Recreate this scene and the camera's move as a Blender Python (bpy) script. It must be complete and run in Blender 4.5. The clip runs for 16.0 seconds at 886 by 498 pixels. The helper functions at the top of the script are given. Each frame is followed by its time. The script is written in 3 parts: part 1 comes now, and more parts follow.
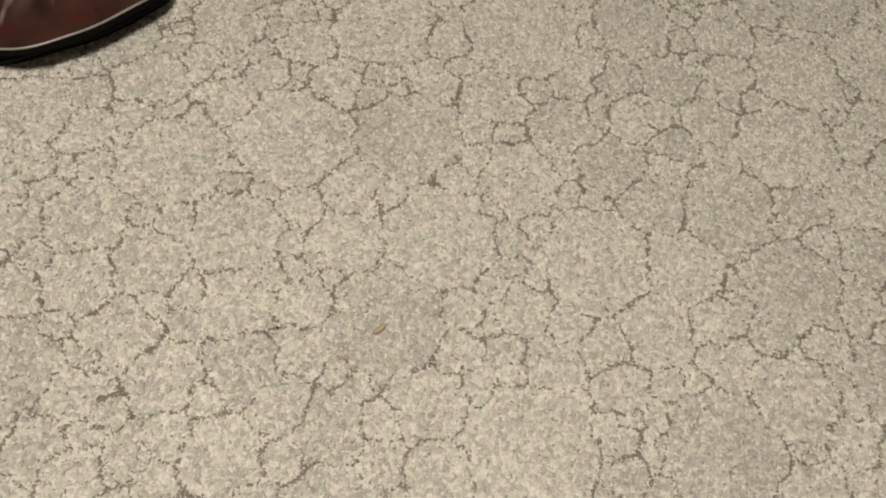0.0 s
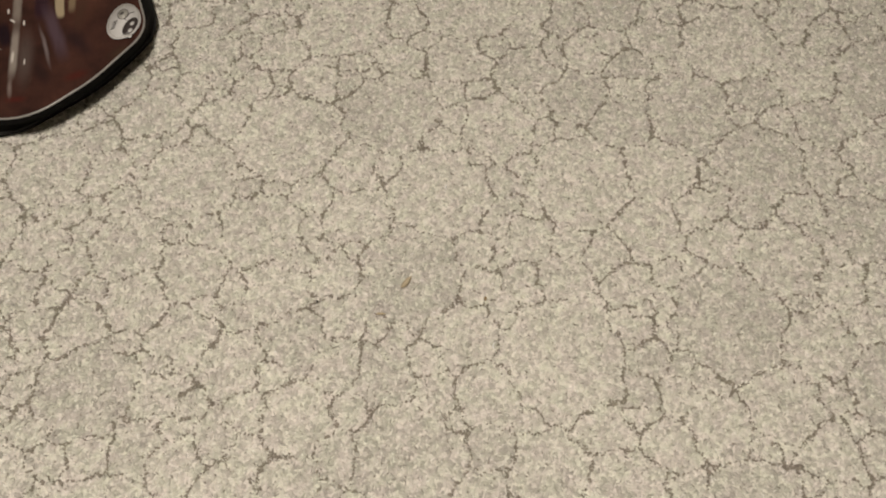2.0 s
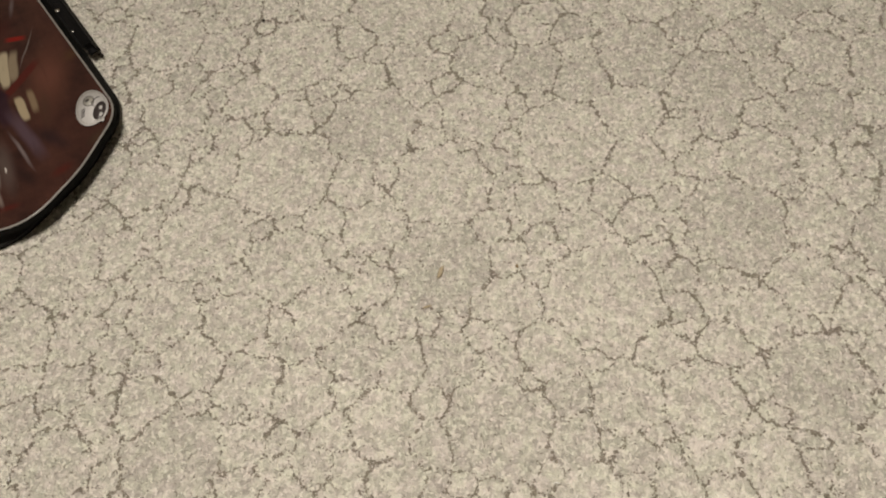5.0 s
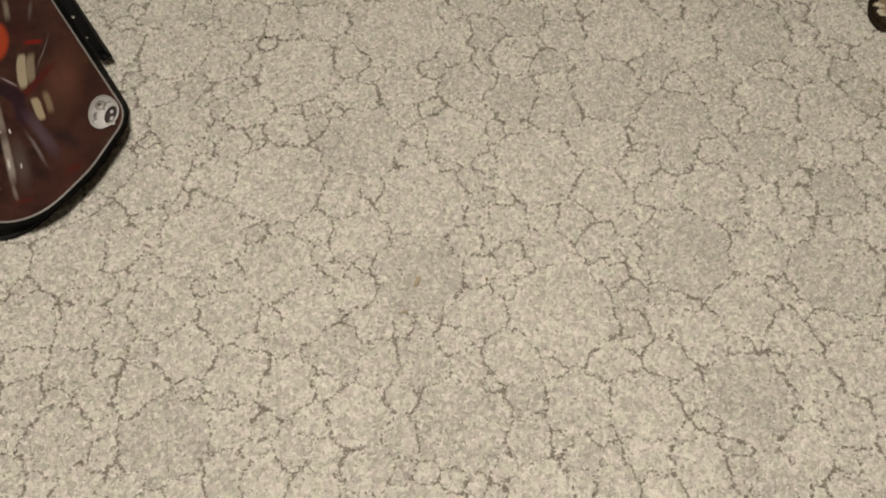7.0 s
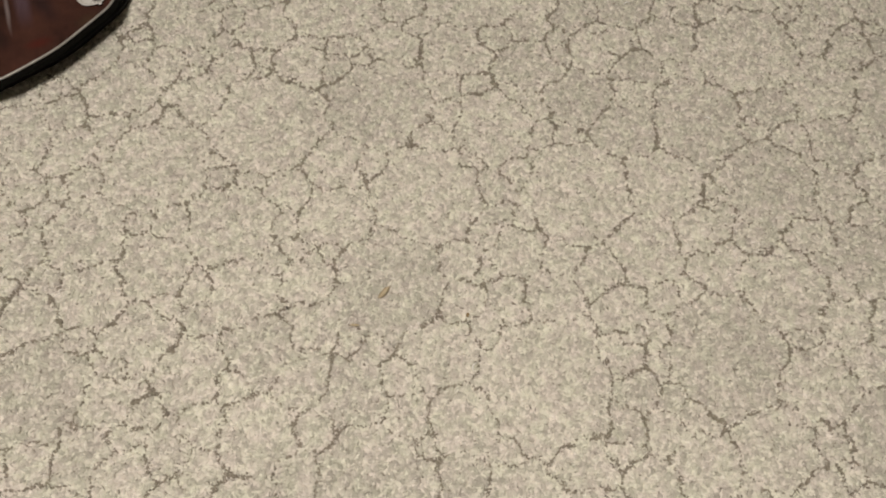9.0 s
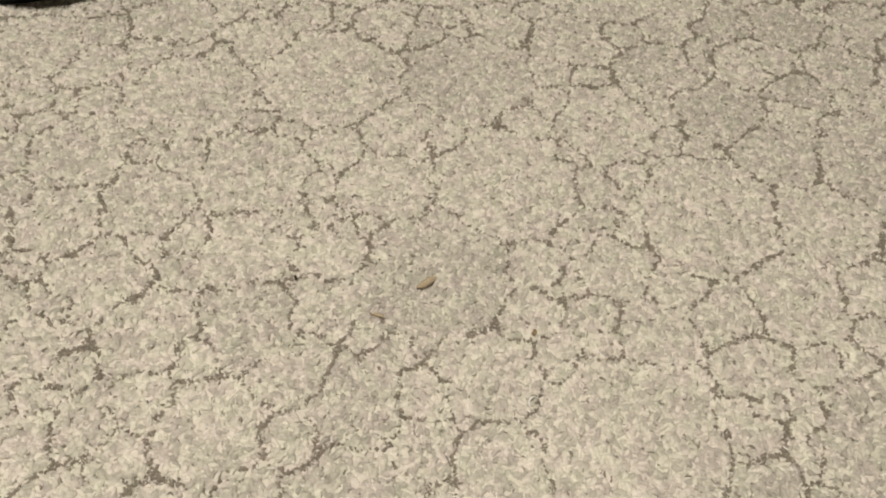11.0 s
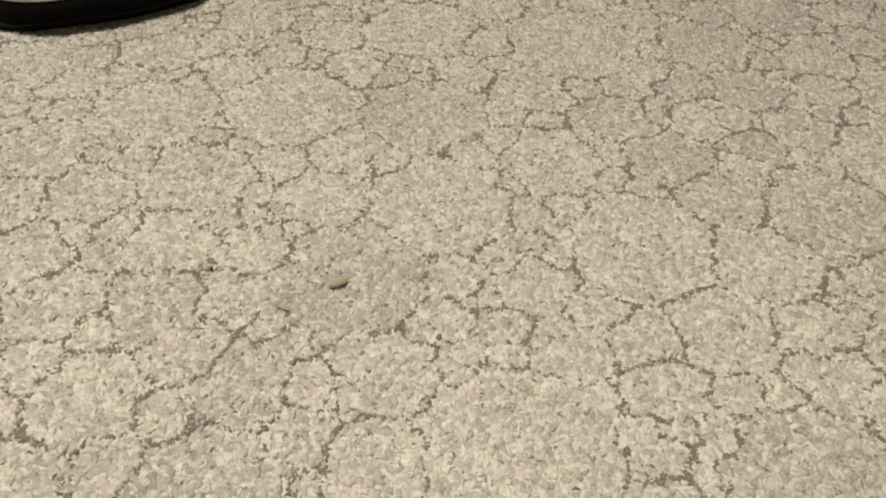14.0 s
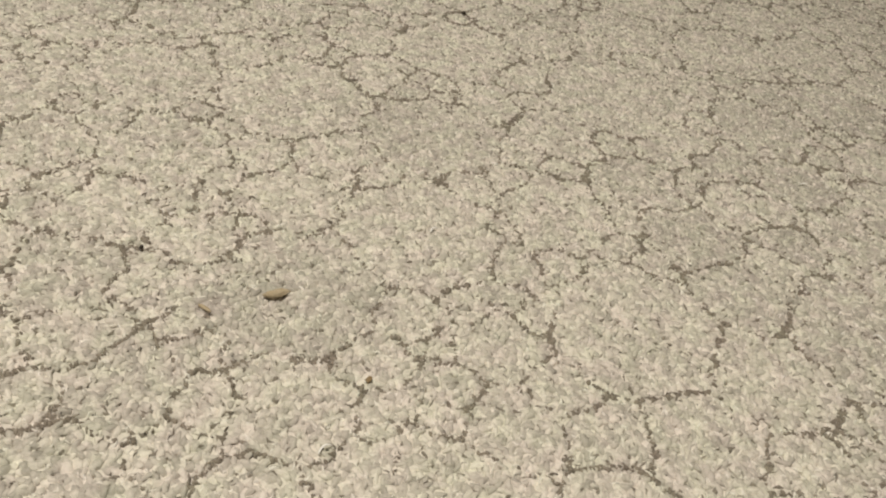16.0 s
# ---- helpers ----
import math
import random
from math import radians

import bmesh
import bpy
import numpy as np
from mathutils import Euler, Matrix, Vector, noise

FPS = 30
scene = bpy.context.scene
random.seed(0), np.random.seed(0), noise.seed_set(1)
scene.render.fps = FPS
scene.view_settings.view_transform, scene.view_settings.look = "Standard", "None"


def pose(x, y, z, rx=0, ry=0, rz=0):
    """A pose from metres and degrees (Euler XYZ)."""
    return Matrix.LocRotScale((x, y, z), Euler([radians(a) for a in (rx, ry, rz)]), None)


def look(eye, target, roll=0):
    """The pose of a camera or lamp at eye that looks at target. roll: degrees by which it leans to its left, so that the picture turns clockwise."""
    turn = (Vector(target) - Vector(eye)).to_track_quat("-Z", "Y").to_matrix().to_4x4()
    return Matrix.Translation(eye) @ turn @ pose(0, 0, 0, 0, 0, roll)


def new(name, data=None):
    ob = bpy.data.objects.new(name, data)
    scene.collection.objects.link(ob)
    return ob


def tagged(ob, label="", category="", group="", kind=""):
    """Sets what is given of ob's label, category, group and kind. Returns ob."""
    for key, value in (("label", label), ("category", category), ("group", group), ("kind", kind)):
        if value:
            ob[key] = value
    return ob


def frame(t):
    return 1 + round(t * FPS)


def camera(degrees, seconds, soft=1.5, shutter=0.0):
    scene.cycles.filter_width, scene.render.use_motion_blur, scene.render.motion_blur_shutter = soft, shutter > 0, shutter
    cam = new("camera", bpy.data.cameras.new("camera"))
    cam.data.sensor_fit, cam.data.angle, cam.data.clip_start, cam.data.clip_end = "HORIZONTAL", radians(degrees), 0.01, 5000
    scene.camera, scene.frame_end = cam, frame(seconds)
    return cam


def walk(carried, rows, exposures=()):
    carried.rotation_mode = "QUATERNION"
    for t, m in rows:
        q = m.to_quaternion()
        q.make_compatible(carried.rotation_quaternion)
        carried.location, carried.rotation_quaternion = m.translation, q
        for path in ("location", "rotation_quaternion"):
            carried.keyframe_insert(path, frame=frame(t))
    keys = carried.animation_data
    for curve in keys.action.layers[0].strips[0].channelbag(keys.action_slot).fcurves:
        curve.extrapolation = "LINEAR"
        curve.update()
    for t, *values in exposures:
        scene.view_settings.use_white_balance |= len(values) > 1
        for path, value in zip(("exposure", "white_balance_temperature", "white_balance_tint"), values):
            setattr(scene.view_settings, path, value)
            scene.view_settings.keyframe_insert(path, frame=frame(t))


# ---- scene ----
cam = camera(60.8, 16.0, soft=2.0)
PATH = [
    (0, (0.005, 0.083, 0.769), (0.21, 1.008, -0.992), 13.9),
    (0.5, (0.009, 0.049, 0.783), (0.214, 0.948, -0.992), 10.8),
    (1, (0.006, 0.02, 0.81), (0.207, 0.925, -0.962), 7.7),
    (1.5, (0.002, 0.007, 0.827), (0.192, 0.907, -0.949), 4.5),
    (2, (-0.015, -0.002, 0.835), (0.184, 0.898, -0.94), 0.7),
    (2.5, (-0.03, -0.031, 0.831), (0.185, 0.864, -0.945), -1.1),
    (3, (-0.048, -0.056, 0.845), (0.182, 0.863, -0.916), -1.6),
    (3.5, (-0.081, -0.036, 0.83), (0.18, 0.894, -0.921), -4.4),
    (3.7, (-0.099, -0.015, 0.822), (0.197, 0.9, -0.932), -4.7),
    (5.8, (-0.152, -0.048, 0.933), (0.266, 0.84, -0.81), -4.3),
    (6, (-0.151, -0.056, 0.952), (0.273, 0.823, -0.794), -3.2),
    (6.5, (-0.155, -0.057, 0.953), (0.293, 0.807, -0.794), -0.2),
    (7, (-0.16, -0.054, 0.952), (0.283, 0.809, -0.797), 0.7),
    (7.5, (-0.165, -0.042, 0.955), (0.279, 0.815, -0.797), 1.6),
    (8, (-0.154, -0.004, 0.933), (0.285, 0.862, -0.816), 1.5),
    (8.5, (-0.074, 0.04, 0.869), (0.245, 0.877, -0.919), 2.3),
    (9, (0.007, 0.069, 0.8), (0.218, 0.886, -1.013), 5.9),
    (9.5, (0.011, 0.083, 0.734), (0.153, 0.9, -1.086), 6.2),
    (9.7, (0.01, 0.091, 0.716), (0.147, 0.917, -1.1), 6.2),
    (11.8, (0.071, -0.012, 0.459), (-0.012, 1.379, -0.976), 5.1),
    (12, (0.082, -0.023, 0.458), (-0.005, 1.395, -0.95), 5.5),
    (12.5, (0.094, -0.04, 0.457), (0.021, 1.382, -0.947), 5.8),
    (13, (0.099, -0.048, 0.463), (0.023, 1.378, -0.938), 5.1),
    (13.5, (0.11, -0.044, 0.472), (0.016, 1.388, -0.922), 4.1),
    (14, (0.155, -0.025, 0.462), (-0.003, 1.393, -0.939), 3.2),
    (14.5, (0.168, -0.018, 0.457), (-0.117, 1.368, -0.956), 1.4),
    (15, (0.174, 0.006, 0.434), (-0.114, 1.392, -0.979), 4.7),
    (15.5, (0.186, 0.03, 0.413), (-0.087, 1.455, -0.964), 9.5),
    (16, (0.204, 0.044, 0.402), (-0.086, 1.517, -0.919), 12.1),
]
walk(cam, [(t, look(eye, target, roll)) for t, eye, target, roll in PATH], exposures=[(0.0, 0.0, 6400, 9.7), (9.7, 0.0, 6400, 9.7), (11.8, 0.1, 6500, 8.0), (16.0, 0.1, 6500, 8.0)])

# ---- light: one warm ceiling lamp over the carpet, and a dim closed room ----
world = bpy.data.worlds.new("world")
scene.world = world
world.use_nodes = True
world.node_tree.nodes["Background"].inputs["Color"].default_value = (1.0, 0.9, 0.78, 1)
world.node_tree.nodes["Background"].inputs["Strength"].default_value = 0.005

lamp_data = bpy.data.lights.new("ceiling_lamp", "AREA")
lamp_data.shape, lamp_data.size = "DISK", 0.42
lamp_data.energy = 47
lamp_data.color = (1.0, 0.91, 0.79)
lamp = new("ceiling_lamp", lamp_data)
lamp.matrix_world = look((-0.18, -0.06, 2.30), (-0.10, 0.16, 0.0))


# ---- materials ----
def nodes_of(name, rough=0.8):
    mat = bpy.data.materials.new(name)
    mat.use_nodes = True
    nt = mat.node_tree
    b = nt.nodes["Principled BSDF"]
    b.inputs["Roughness"].default_value = rough
    return mat, nt, b


def node(nt, kind, **values):
    n = nt.nodes.new(kind)
    for key, value in values.items():
        n.inputs[key.replace("_", " ")].default_value = value
    return n


def math_node(nt, op, a, b=None, clamp=False):
    n = nt.nodes.new("ShaderNodeMath")
    n.operation, n.use_clamp = op, clamp
    for i, v in enumerate((a, b)):
        if v is None:
            continue
        if isinstance(v, (int, float)):
            n.inputs[i].default_value = v
        else:
            nt.links.new(v, n.inputs[i])
    return n.outputs[0]


def mix(nt, fac, a, b):
    n = nt.nodes.new("ShaderNodeMix")
    n.data_type = "RGBA"
    for sock, v in ((n.inputs[0], fac), (n.inputs[6], a), (n.inputs[7], b)):
        if isinstance(v, (int, float)):
            sock.default_value = v
        elif isinstance(v, tuple):
            sock.default_value = (*v, 1)
        else:
            nt.links.new(v, sock)
    return n.outputs[2]


def speckled(name, dark, light, scale, rough=0.8, bump=0.2, depth=0.001, fine=6.0, metal=0.0, shine=0.5):
    """A surface with variation at two scales and a fine relief."""
    mat, nt, b = nodes_of(name, rough)
    co = nt.nodes.new("ShaderNodeTexCoord").outputs["Object"]
    big = node(nt, "ShaderNodeTexNoise", Scale=scale, Detail=4.0)
    small = node(nt, "ShaderNodeTexNoise", Scale=scale * fine, Detail=3.0)
    for n in (big, small):
        nt.links.new(co, n.inputs["Vector"])
    fac = math_node(nt, "ADD", math_node(nt, "MULTIPLY", big.outputs[0], 0.6), math_node(nt, "MULTIPLY", small.outputs[0], 0.4))
    fac = math_node(nt, "MULTIPLY", math_node(nt, "SUBTRACT", fac, 0.3), 2.5, True)
    nt.links.new(mix(nt, fac, dark, light), b.inputs["Base Color"])
    relief = node(nt, "ShaderNodeBump", Strength=bump, Distance=depth)
    nt.links.new(small.outputs[0], relief.inputs["Height"])
    nt.links.new(relief.outputs[0], b.inputs["Normal"])
    b.inputs["Metallic"].default_value = metal
    b.inputs["Specular IOR Level"].default_value = shine
    return mat


def yarn(name, dark, light):
    """Dull wool-like yarn; every tuft has its own shade, and wide soft patches are a little worn."""
    mat, nt, b = nodes_of(name, 0.62)
    geo = nt.nodes.new("ShaderNodeNewGeometry")
    patch = node(nt, "ShaderNodeTexNoise", Scale=9.0, Detail=3.0)
    fibre = node(nt, "ShaderNodeTexNoise", Scale=900.0, Detail=2.0)
    for n in (patch, fibre):
        nt.links.new(geo.outputs["Position"], n.inputs["Vector"])
    fac = math_node(nt, "MULTIPLY", geo.outputs["Random Per Island"], 0.80)
    fac = math_node(nt, "ADD", fac, math_node(nt, "MULTIPLY", patch.outputs[0], 0.30))
    fac = math_node(nt, "ADD", fac, math_node(nt, "MULTIPLY", math_node(nt, "SUBTRACT", fibre.outputs[0], 0.5), 0.5), True)
    colour = mix(nt, fac, dark, light)
    drift = node(nt, "ShaderNodeTexNoise", Scale=55.0, Detail=3.0)
    nt.links.new(geo.outputs["Position"], drift.inputs["Vector"])
    hue = math_node(nt, "MULTIPLY", math_node(nt, "SUBTRACT", drift.outputs[0], 0.36), 3.5, True)
    dye = nt.nodes.new("ShaderNodeMix")
    dye.data_type, dye.blend_type = "RGBA", "MULTIPLY"
    dye.inputs[0].default_value = 1.0
    nt.links.new(colour, dye.inputs[6])
    nt.links.new(mix(nt, hue, (1.0, 0.965, 0.985), (0.975, 1.0, 0.955)), dye.inputs[7])
    nt.links.new(dye.outputs[2], b.inputs["Base Color"])
    relief = node(nt, "ShaderNodeBump", Strength=0.5, Distance=0.0008)
    nt.links.new(fibre.outputs[0], relief.inputs["Height"])
    nt.links.new(relief.outputs[0], b.inputs["Normal"])
    b.inputs["Sheen Weight"].default_value = 0.15
    b.inputs["Specular IOR Level"].default_value = 0.38
    return mat


YARN_CREAM = yarn("cream_yarn", (0.42, 0.40, 0.355), (0.82, 0.785, 0.71))
YARN_GREY = yarn("grey_beige_yarn", (0.36, 0.342, 0.305), (0.68, 0.65, 0.585))
YARN_TAUPE = yarn("taupe_yarn", (0.16, 0.14, 0.112), (0.33, 0.297, 0.245))
# two colours that paint crevice shade and bright highlights into the pile
YARN_SLIT_SHADE = yarn("painted_slit_shade", (0.20, 0.18, 0.15), (0.36, 0.33, 0.28))
YARN_HIGHLIGHT = yarn("painted_fibre_highlight", (0.78, 0.76, 0.70), (0.90, 0.88, 0.83))


def carpet_sheet():
    """The same carpet where it lies beyond the near pile: cream and grey with taupe cracks."""
    mat, nt, b = nodes_of("carpet_sheet", 0.95)
    co = nt.nodes.new("ShaderNodeTexCoord").outputs["Object"]
    wobble = node(nt, "ShaderNodeTexNoise", Scale=45.0, Detail=3.0)
    nt.links.new(co, wobble.inputs["Vector"])
    push = nt.nodes.new("ShaderNodeVectorMath")
    push.operation = "MULTIPLY_ADD"
    nt.links.new(wobble.outputs["Color"], push.inputs[0])
    push.inputs[1].default_value = (0.02, 0.02, 0.0)
    nt.links.new(co, push.inputs[2])
    crack = node(nt, "ShaderNodeTexVoronoi", Scale=11.0)
    crack.feature = "DISTANCE_TO_EDGE"
    nt.links.new(push.outputs[0], crack.inputs["Vector"])
    tuft = node(nt, "ShaderNodeTexVoronoi", Scale=190.0)
    nt.links.new(co, tuft.inputs["Vector"])
    patch = node(nt, "ShaderNodeTexNoise", Scale=9.0, Detail=3.0)
    nt.links.new(co, patch.inputs["Vector"])
    tone = math_node(nt, "ADD", math_node(nt, "MULTIPLY", tuft.outputs["Color"], 0.5), math_node(nt, "MULTIPLY", patch.outputs[0], 0.5))
    field = mix(nt, tone, (0.43, 0.41, 0.365), (0.67, 0.64, 0.575))
    edge = math_node(nt, "LESS_THAN", crack.outputs["Distance"], math_node(nt, "MULTIPLY", wobble.outputs[0], 0.030))
    nt.links.new(mix(nt, edge, field, (0.30, 0.272, 0.225)), b.inputs["Base Color"])
    relief = node(nt, "ShaderNodeBump", Strength=0.6, Distance=0.003)
    nt.links.new(tuft.outputs["Distance"], relief.inputs["Height"])
    nt.links.new(relief.outputs[0], b.inputs["Normal"])
    return mat


BACKING = carpet_sheet()
WALLPAPER = speckled("wallpaper", (0.34, 0.31, 0.26), (0.42, 0.385, 0.325), 3, 0.85)
PLASTER = speckled("ceiling_plaster", (0.74, 0.72, 0.68), (0.82, 0.80, 0.76), 4, 0.9)
BLACK_NYLON = speckled("black_nylon", (0.005, 0.005, 0.005), (0.013, 0.012, 0.012), 120, 0.7, 0.4, shine=0.05)
BLACK_STRAP = speckled("black_webbing", (0.006, 0.006, 0.007), (0.016, 0.015, 0.015), 300, 0.55, 0.4, shine=0.06)
PIPING = speckled("grey_piping", (0.20, 0.19, 0.175), (0.36, 0.34, 0.32), 90, 0.3, 0.1, shine=0.7)
PIPING_DARK = speckled("black_piping", (0.008, 0.0075, 0.0075), (0.02, 0.019, 0.018), 90, 0.6, 0.15, shine=0.15)
STEEL = speckled("nickel_snap", (0.55, 0.53, 0.50), (0.75, 0.73, 0.70), 200, 0.22, 0.1, metal=1.0)
STICKER_WHITE = speckled("white_sticker_vinyl", (0.50, 0.48, 0.47), (0.64, 0.62, 0.61), 60, 0.4, 0.05)
STICKER_GREY = speckled("grey_sticker_ink", (0.30, 0.29, 0.26), (0.42, 0.40, 0.36), 90, 0.4, 0.05)
STICKER_DARK = speckled("dark_sticker_ink", (0.035, 0.028, 0.028), (0.07, 0.055, 0.055), 90, 0.4, 0.05)
CRUMB = speckled("dry_crumb", (0.36, 0.28, 0.17), (0.60, 0.52, 0.38), 160, 0.8, 0.6)
CRUMB_BROWN = speckled("brown_grain", (0.20, 0.14, 0.07), (0.36, 0.27, 0.15), 200, 0.7, 0.5)
LINT = speckled("white_lint", (0.80, 0.79, 0.76), (0.90, 0.89, 0.87), 300, 0.7)
SPECK = speckled("dark_speck", (0.02, 0.017, 0.013), (0.05, 0.04, 0.03), 300, 0.8)
PLUSH_BROWN = speckled("dark_brown_plush", (0.010, 0.007, 0.004), (0.05, 0.032, 0.016), 130, 0.9, 0.8, 0.002, shine=0.2)
LINING = speckled("tan_lining", (0.16, 0.12, 0.07), (0.42, 0.33, 0.22), 60, 0.9, 0.8, 0.003)
BEAD = speckled("cream_fleece", (0.42, 0.35, 0.24), (0.74, 0.68, 0.55), 150, 0.8, 0.6)
ORANGE = speckled("orange_rubber", (0.52, 0.16, 0.03), (0.66, 0.24, 0.06), 70, 0.5, 0.2)


def printed_panel():
    """Glossy dark red-brown print with orange blots, pale slats, grey streaks and painted-in reflections, placed in the
    bag's own metres.
    """
    mat, nt, b = nodes_of("printed_vinyl", 0.2)
    tc = nt.nodes.new("ShaderNodeTexCoord").outputs["Object"]
    warp = node(nt, "ShaderNodeTexNoise", Scale=16.0, Detail=3.0)
    nt.links.new(tc, warp.inputs["Vector"])
    push = nt.nodes.new("ShaderNodeVectorMath")
    push.operation = "MULTIPLY_ADD"
    nt.links.new(warp.outputs["Color"], push.inputs[0])
    push.inputs[1].default_value = (0.007, 0.007, 0.0)
    nt.links.new(tc, push.inputs[2])
    co = push.outputs[0]
    cloud = node(nt, "ShaderNodeTexNoise", Scale=15.0, Detail=7.0, Roughness=0.66)
    grain = node(nt, "ShaderNodeTexNoise", Scale=70.0, Detail=4.0)
    for n in (cloud, grain):
        nt.links.new(tc, n.inputs["Vector"])
    fac = math_node(nt, "MULTIPLY", math_node(nt, "SUBTRACT", cloud.outputs[0], 0.34), 3.0, True)
    colour = mix(nt, fac, (0.016, 0.009, 0.008), (0.064, 0.027, 0.020))
    colour = mix(nt, math_node(nt, "MULTIPLY", grain.outputs[0], 0.35), colour, (0.085, 0.034, 0.026))

    def blot(colour, x, y, length, width, turn, tint, strength, soft=0.5, slab=True):
        m = nt.nodes.new("ShaderNodeMapping")
        m.vector_type = "TEXTURE"
        m.inputs["Location"].default_value = (x + 0.0035, y + 0.0035, 0)
        m.inputs["Rotation"].default_value = (0, 0, radians(turn))
        m.inputs["Scale"].default_value = (length, width, 1000)
        nt.links.new(co, m.inputs["Vector"])
        sq = nt.nodes.new("ShaderNodeVectorMath")
        sq.operation = "MULTIPLY"
        nt.links.new(m.outputs[0], sq.inputs[0])
        nt.links.new(m.outputs[0], sq.inputs[1])
        ln = nt.nodes.new("ShaderNodeVectorMath")
        ln.operation = "LENGTH"
        nt.links.new(sq.outputs[0] if slab else m.outputs[0], ln.inputs[0])
        r = node(nt, "ShaderNodeMapRange", From_Min=1.0, From_Max=1.0 - soft, To_Min=0.0, To_Max=strength)
        r.interpolation_type = "SMOOTHSTEP"
        nt.links.new(math_node(nt, "SQRT", ln.outputs["Value"]) if slab else ln.outputs["Value"], r.inputs["Value"])
        return mix(nt, r.outputs[0], colour, tint)

    # x, y, half length, half width, turn in degrees, colour, strength, softness
    colour = blot(colour, -0.321, 0.904, 0.1127, 0.0440, -103, (0.11, 0.044, 0.03), 0.85, 1.0, False)
    colour = blot(colour, -0.325, 0.911, 0.0346, 0.0299, -79, (0.11, 0.044, 0.032), 0.5, 1.0, False)
    colour = blot(colour, -0.279, 0.936, 0.0244, 0.0176, 29, (0.07, 0.036, 0.017), 0.6, 1.0, False)
    colour = blot(colour, -0.344, 0.792, 0.0428, 0.0194, -55, (0.02, 0.012, 0.014), 0.75, 1.0, False)
    colour = blot(colour, -0.290, 0.764, 0.0242, 0.0141, 36, (0.06, 0.036, 0.022), 0.6, 1.0, False)
    colour = blot(colour, -0.364, 1.039, 0.0470, 0.0299, -95, (0.05, 0.014, 0.012), 0.7, 1.0, False)
    colour = blot(colour, -0.403, 1.026, 0.0549, 0.0273, -100, (0.36, 0.05, 0.018), 0.97, 0.3, False)
    colour = blot(colour, -0.419, 0.983, 0.0262, 0.0176, -99, (0.28, 0.03, 0.012), 0.9, 0.6, False)
    colour = blot(colour, -0.347, 1.006, 0.0182, 0.0075, -12, (0.19, 0.014, 0.01), 0.95, 0.7)
    colour = blot(colour, -0.371, 1.097, 0.0375, 0.0062, -94, (0.26, 0.22, 0.17), 0.7, 0.8)
    colour = blot(colour, -0.337, 1.081, 0.0347, 0.0053, -104, (0.13, 0.1, 0.1), 0.7, 1.0, False)
    colour = blot(colour, -0.374, 0.947, 0.0427, 0.0079, -98, (0.38, 0.32, 0.22), 0.95, 0.3)
    colour = blot(colour, -0.361, 0.948, 0.0404, 0.0079, -100, (0.24, 0.19, 0.13), 0.9, 0.5)
    colour = blot(colour, -0.337, 0.978, 0.0570, 0.0019, -114, (0.24, 0.2, 0.18), 0.6, 1.0, False)
    colour = blot(colour, -0.367, 0.861, 0.0277, 0.0070, -86, (0.36, 0.29, 0.19), 0.95, 0.35)
    colour = blot(colour, -0.351, 0.869, 0.0294, 0.0062, -88, (0.22, 0.16, 0.1), 0.85, 0.6)
    colour = blot(colour, -0.339, 0.848, 0.0548, 0.0123, -98, (0.055, 0.03, 0.02), 0.6, 1.0, False)
    colour = blot(colour, -0.358, 0.917, 0.0512, 0.0079, -135, (0.075, 0.015, 0.012), 0.96, 0.45)
    colour = blot(colour, -0.403, 0.915, 0.0447, 0.0123, -55, (0.026, 0.012, 0.018), 0.97, 0.4)
    colour = blot(colour, -0.390, 0.869, 0.0387, 0.0114, -91, (0.03, 0.014, 0.02), 0.96, 0.5)
    # next seven: reflections put into the colour, a highlight, lavender-grey streaks, pale sheen
    colour = blot(colour, -0.396, 0.931, 0.0217, 0.0026, -58, (0.3, 0.25, 0.26), 0.8, 0.8)
    colour = blot(colour, -0.373, 0.815, 0.0652, 0.0123, -77, (0.085, 0.055, 0.07), 0.85, 0.8)
    colour = blot(colour, -0.386, 0.790, 0.0495, 0.0040, -79, (0.22, 0.18, 0.18), 0.7, 1.0, False)
    colour = blot(colour, -0.412, 0.775, 0.0671, 0.0176, -93, (0.095, 0.070, 0.062), 0.8, 1.0, False)
    colour = blot(colour, -0.422, 0.877, 0.0568, 0.0079, -91, (0.25, 0.21, 0.18), 0.85, 0.6)
    colour = blot(colour, -0.426, 0.787, 0.0528, 0.0070, -94, (0.29, 0.25, 0.22), 0.85, 0.6)
    colour = blot(colour, -0.430, 0.728, 0.0255, 0.0044, -91, (0.24, 0.19, 0.17), 0.75, 1.0, False)
    colour = blot(colour, -0.439, 0.818, 0.0272, 0.0106, -81, (0.014, 0.008, 0.012), 0.9, 0.6)
    colour = blot(colour, -0.392, 0.748, 0.0372, 0.0141, -74, (0.02, 0.011, 0.011), 0.7, 1.0, False)
    colour = blot(colour, -0.346, 0.734, 0.0246, 0.0114, 13, (0.075, 0.016, 0.012), 0.85, 1.0, False)
    colour = blot(colour, -0.423, 0.708, 0.0209, 0.0079, -6, (0.08, 0.015, 0.012), 0.8, 1.0, False)
    # the rest: small white glints of the reflection, painted on
    colour = blot(colour, -0.413, 0.835, 0.0059, 0.0018, -90, (0.7, 0.65, 0.6), 0.9, 0.6)
    colour = blot(colour, -0.413, 0.768, 0.0057, 0.0014, -96, (0.65, 0.6, 0.56), 0.9, 0.6)
    colour = blot(colour, -0.434, 0.859, 0.0059, 0.0018, -84, (0.65, 0.6, 0.56), 0.9, 0.6)
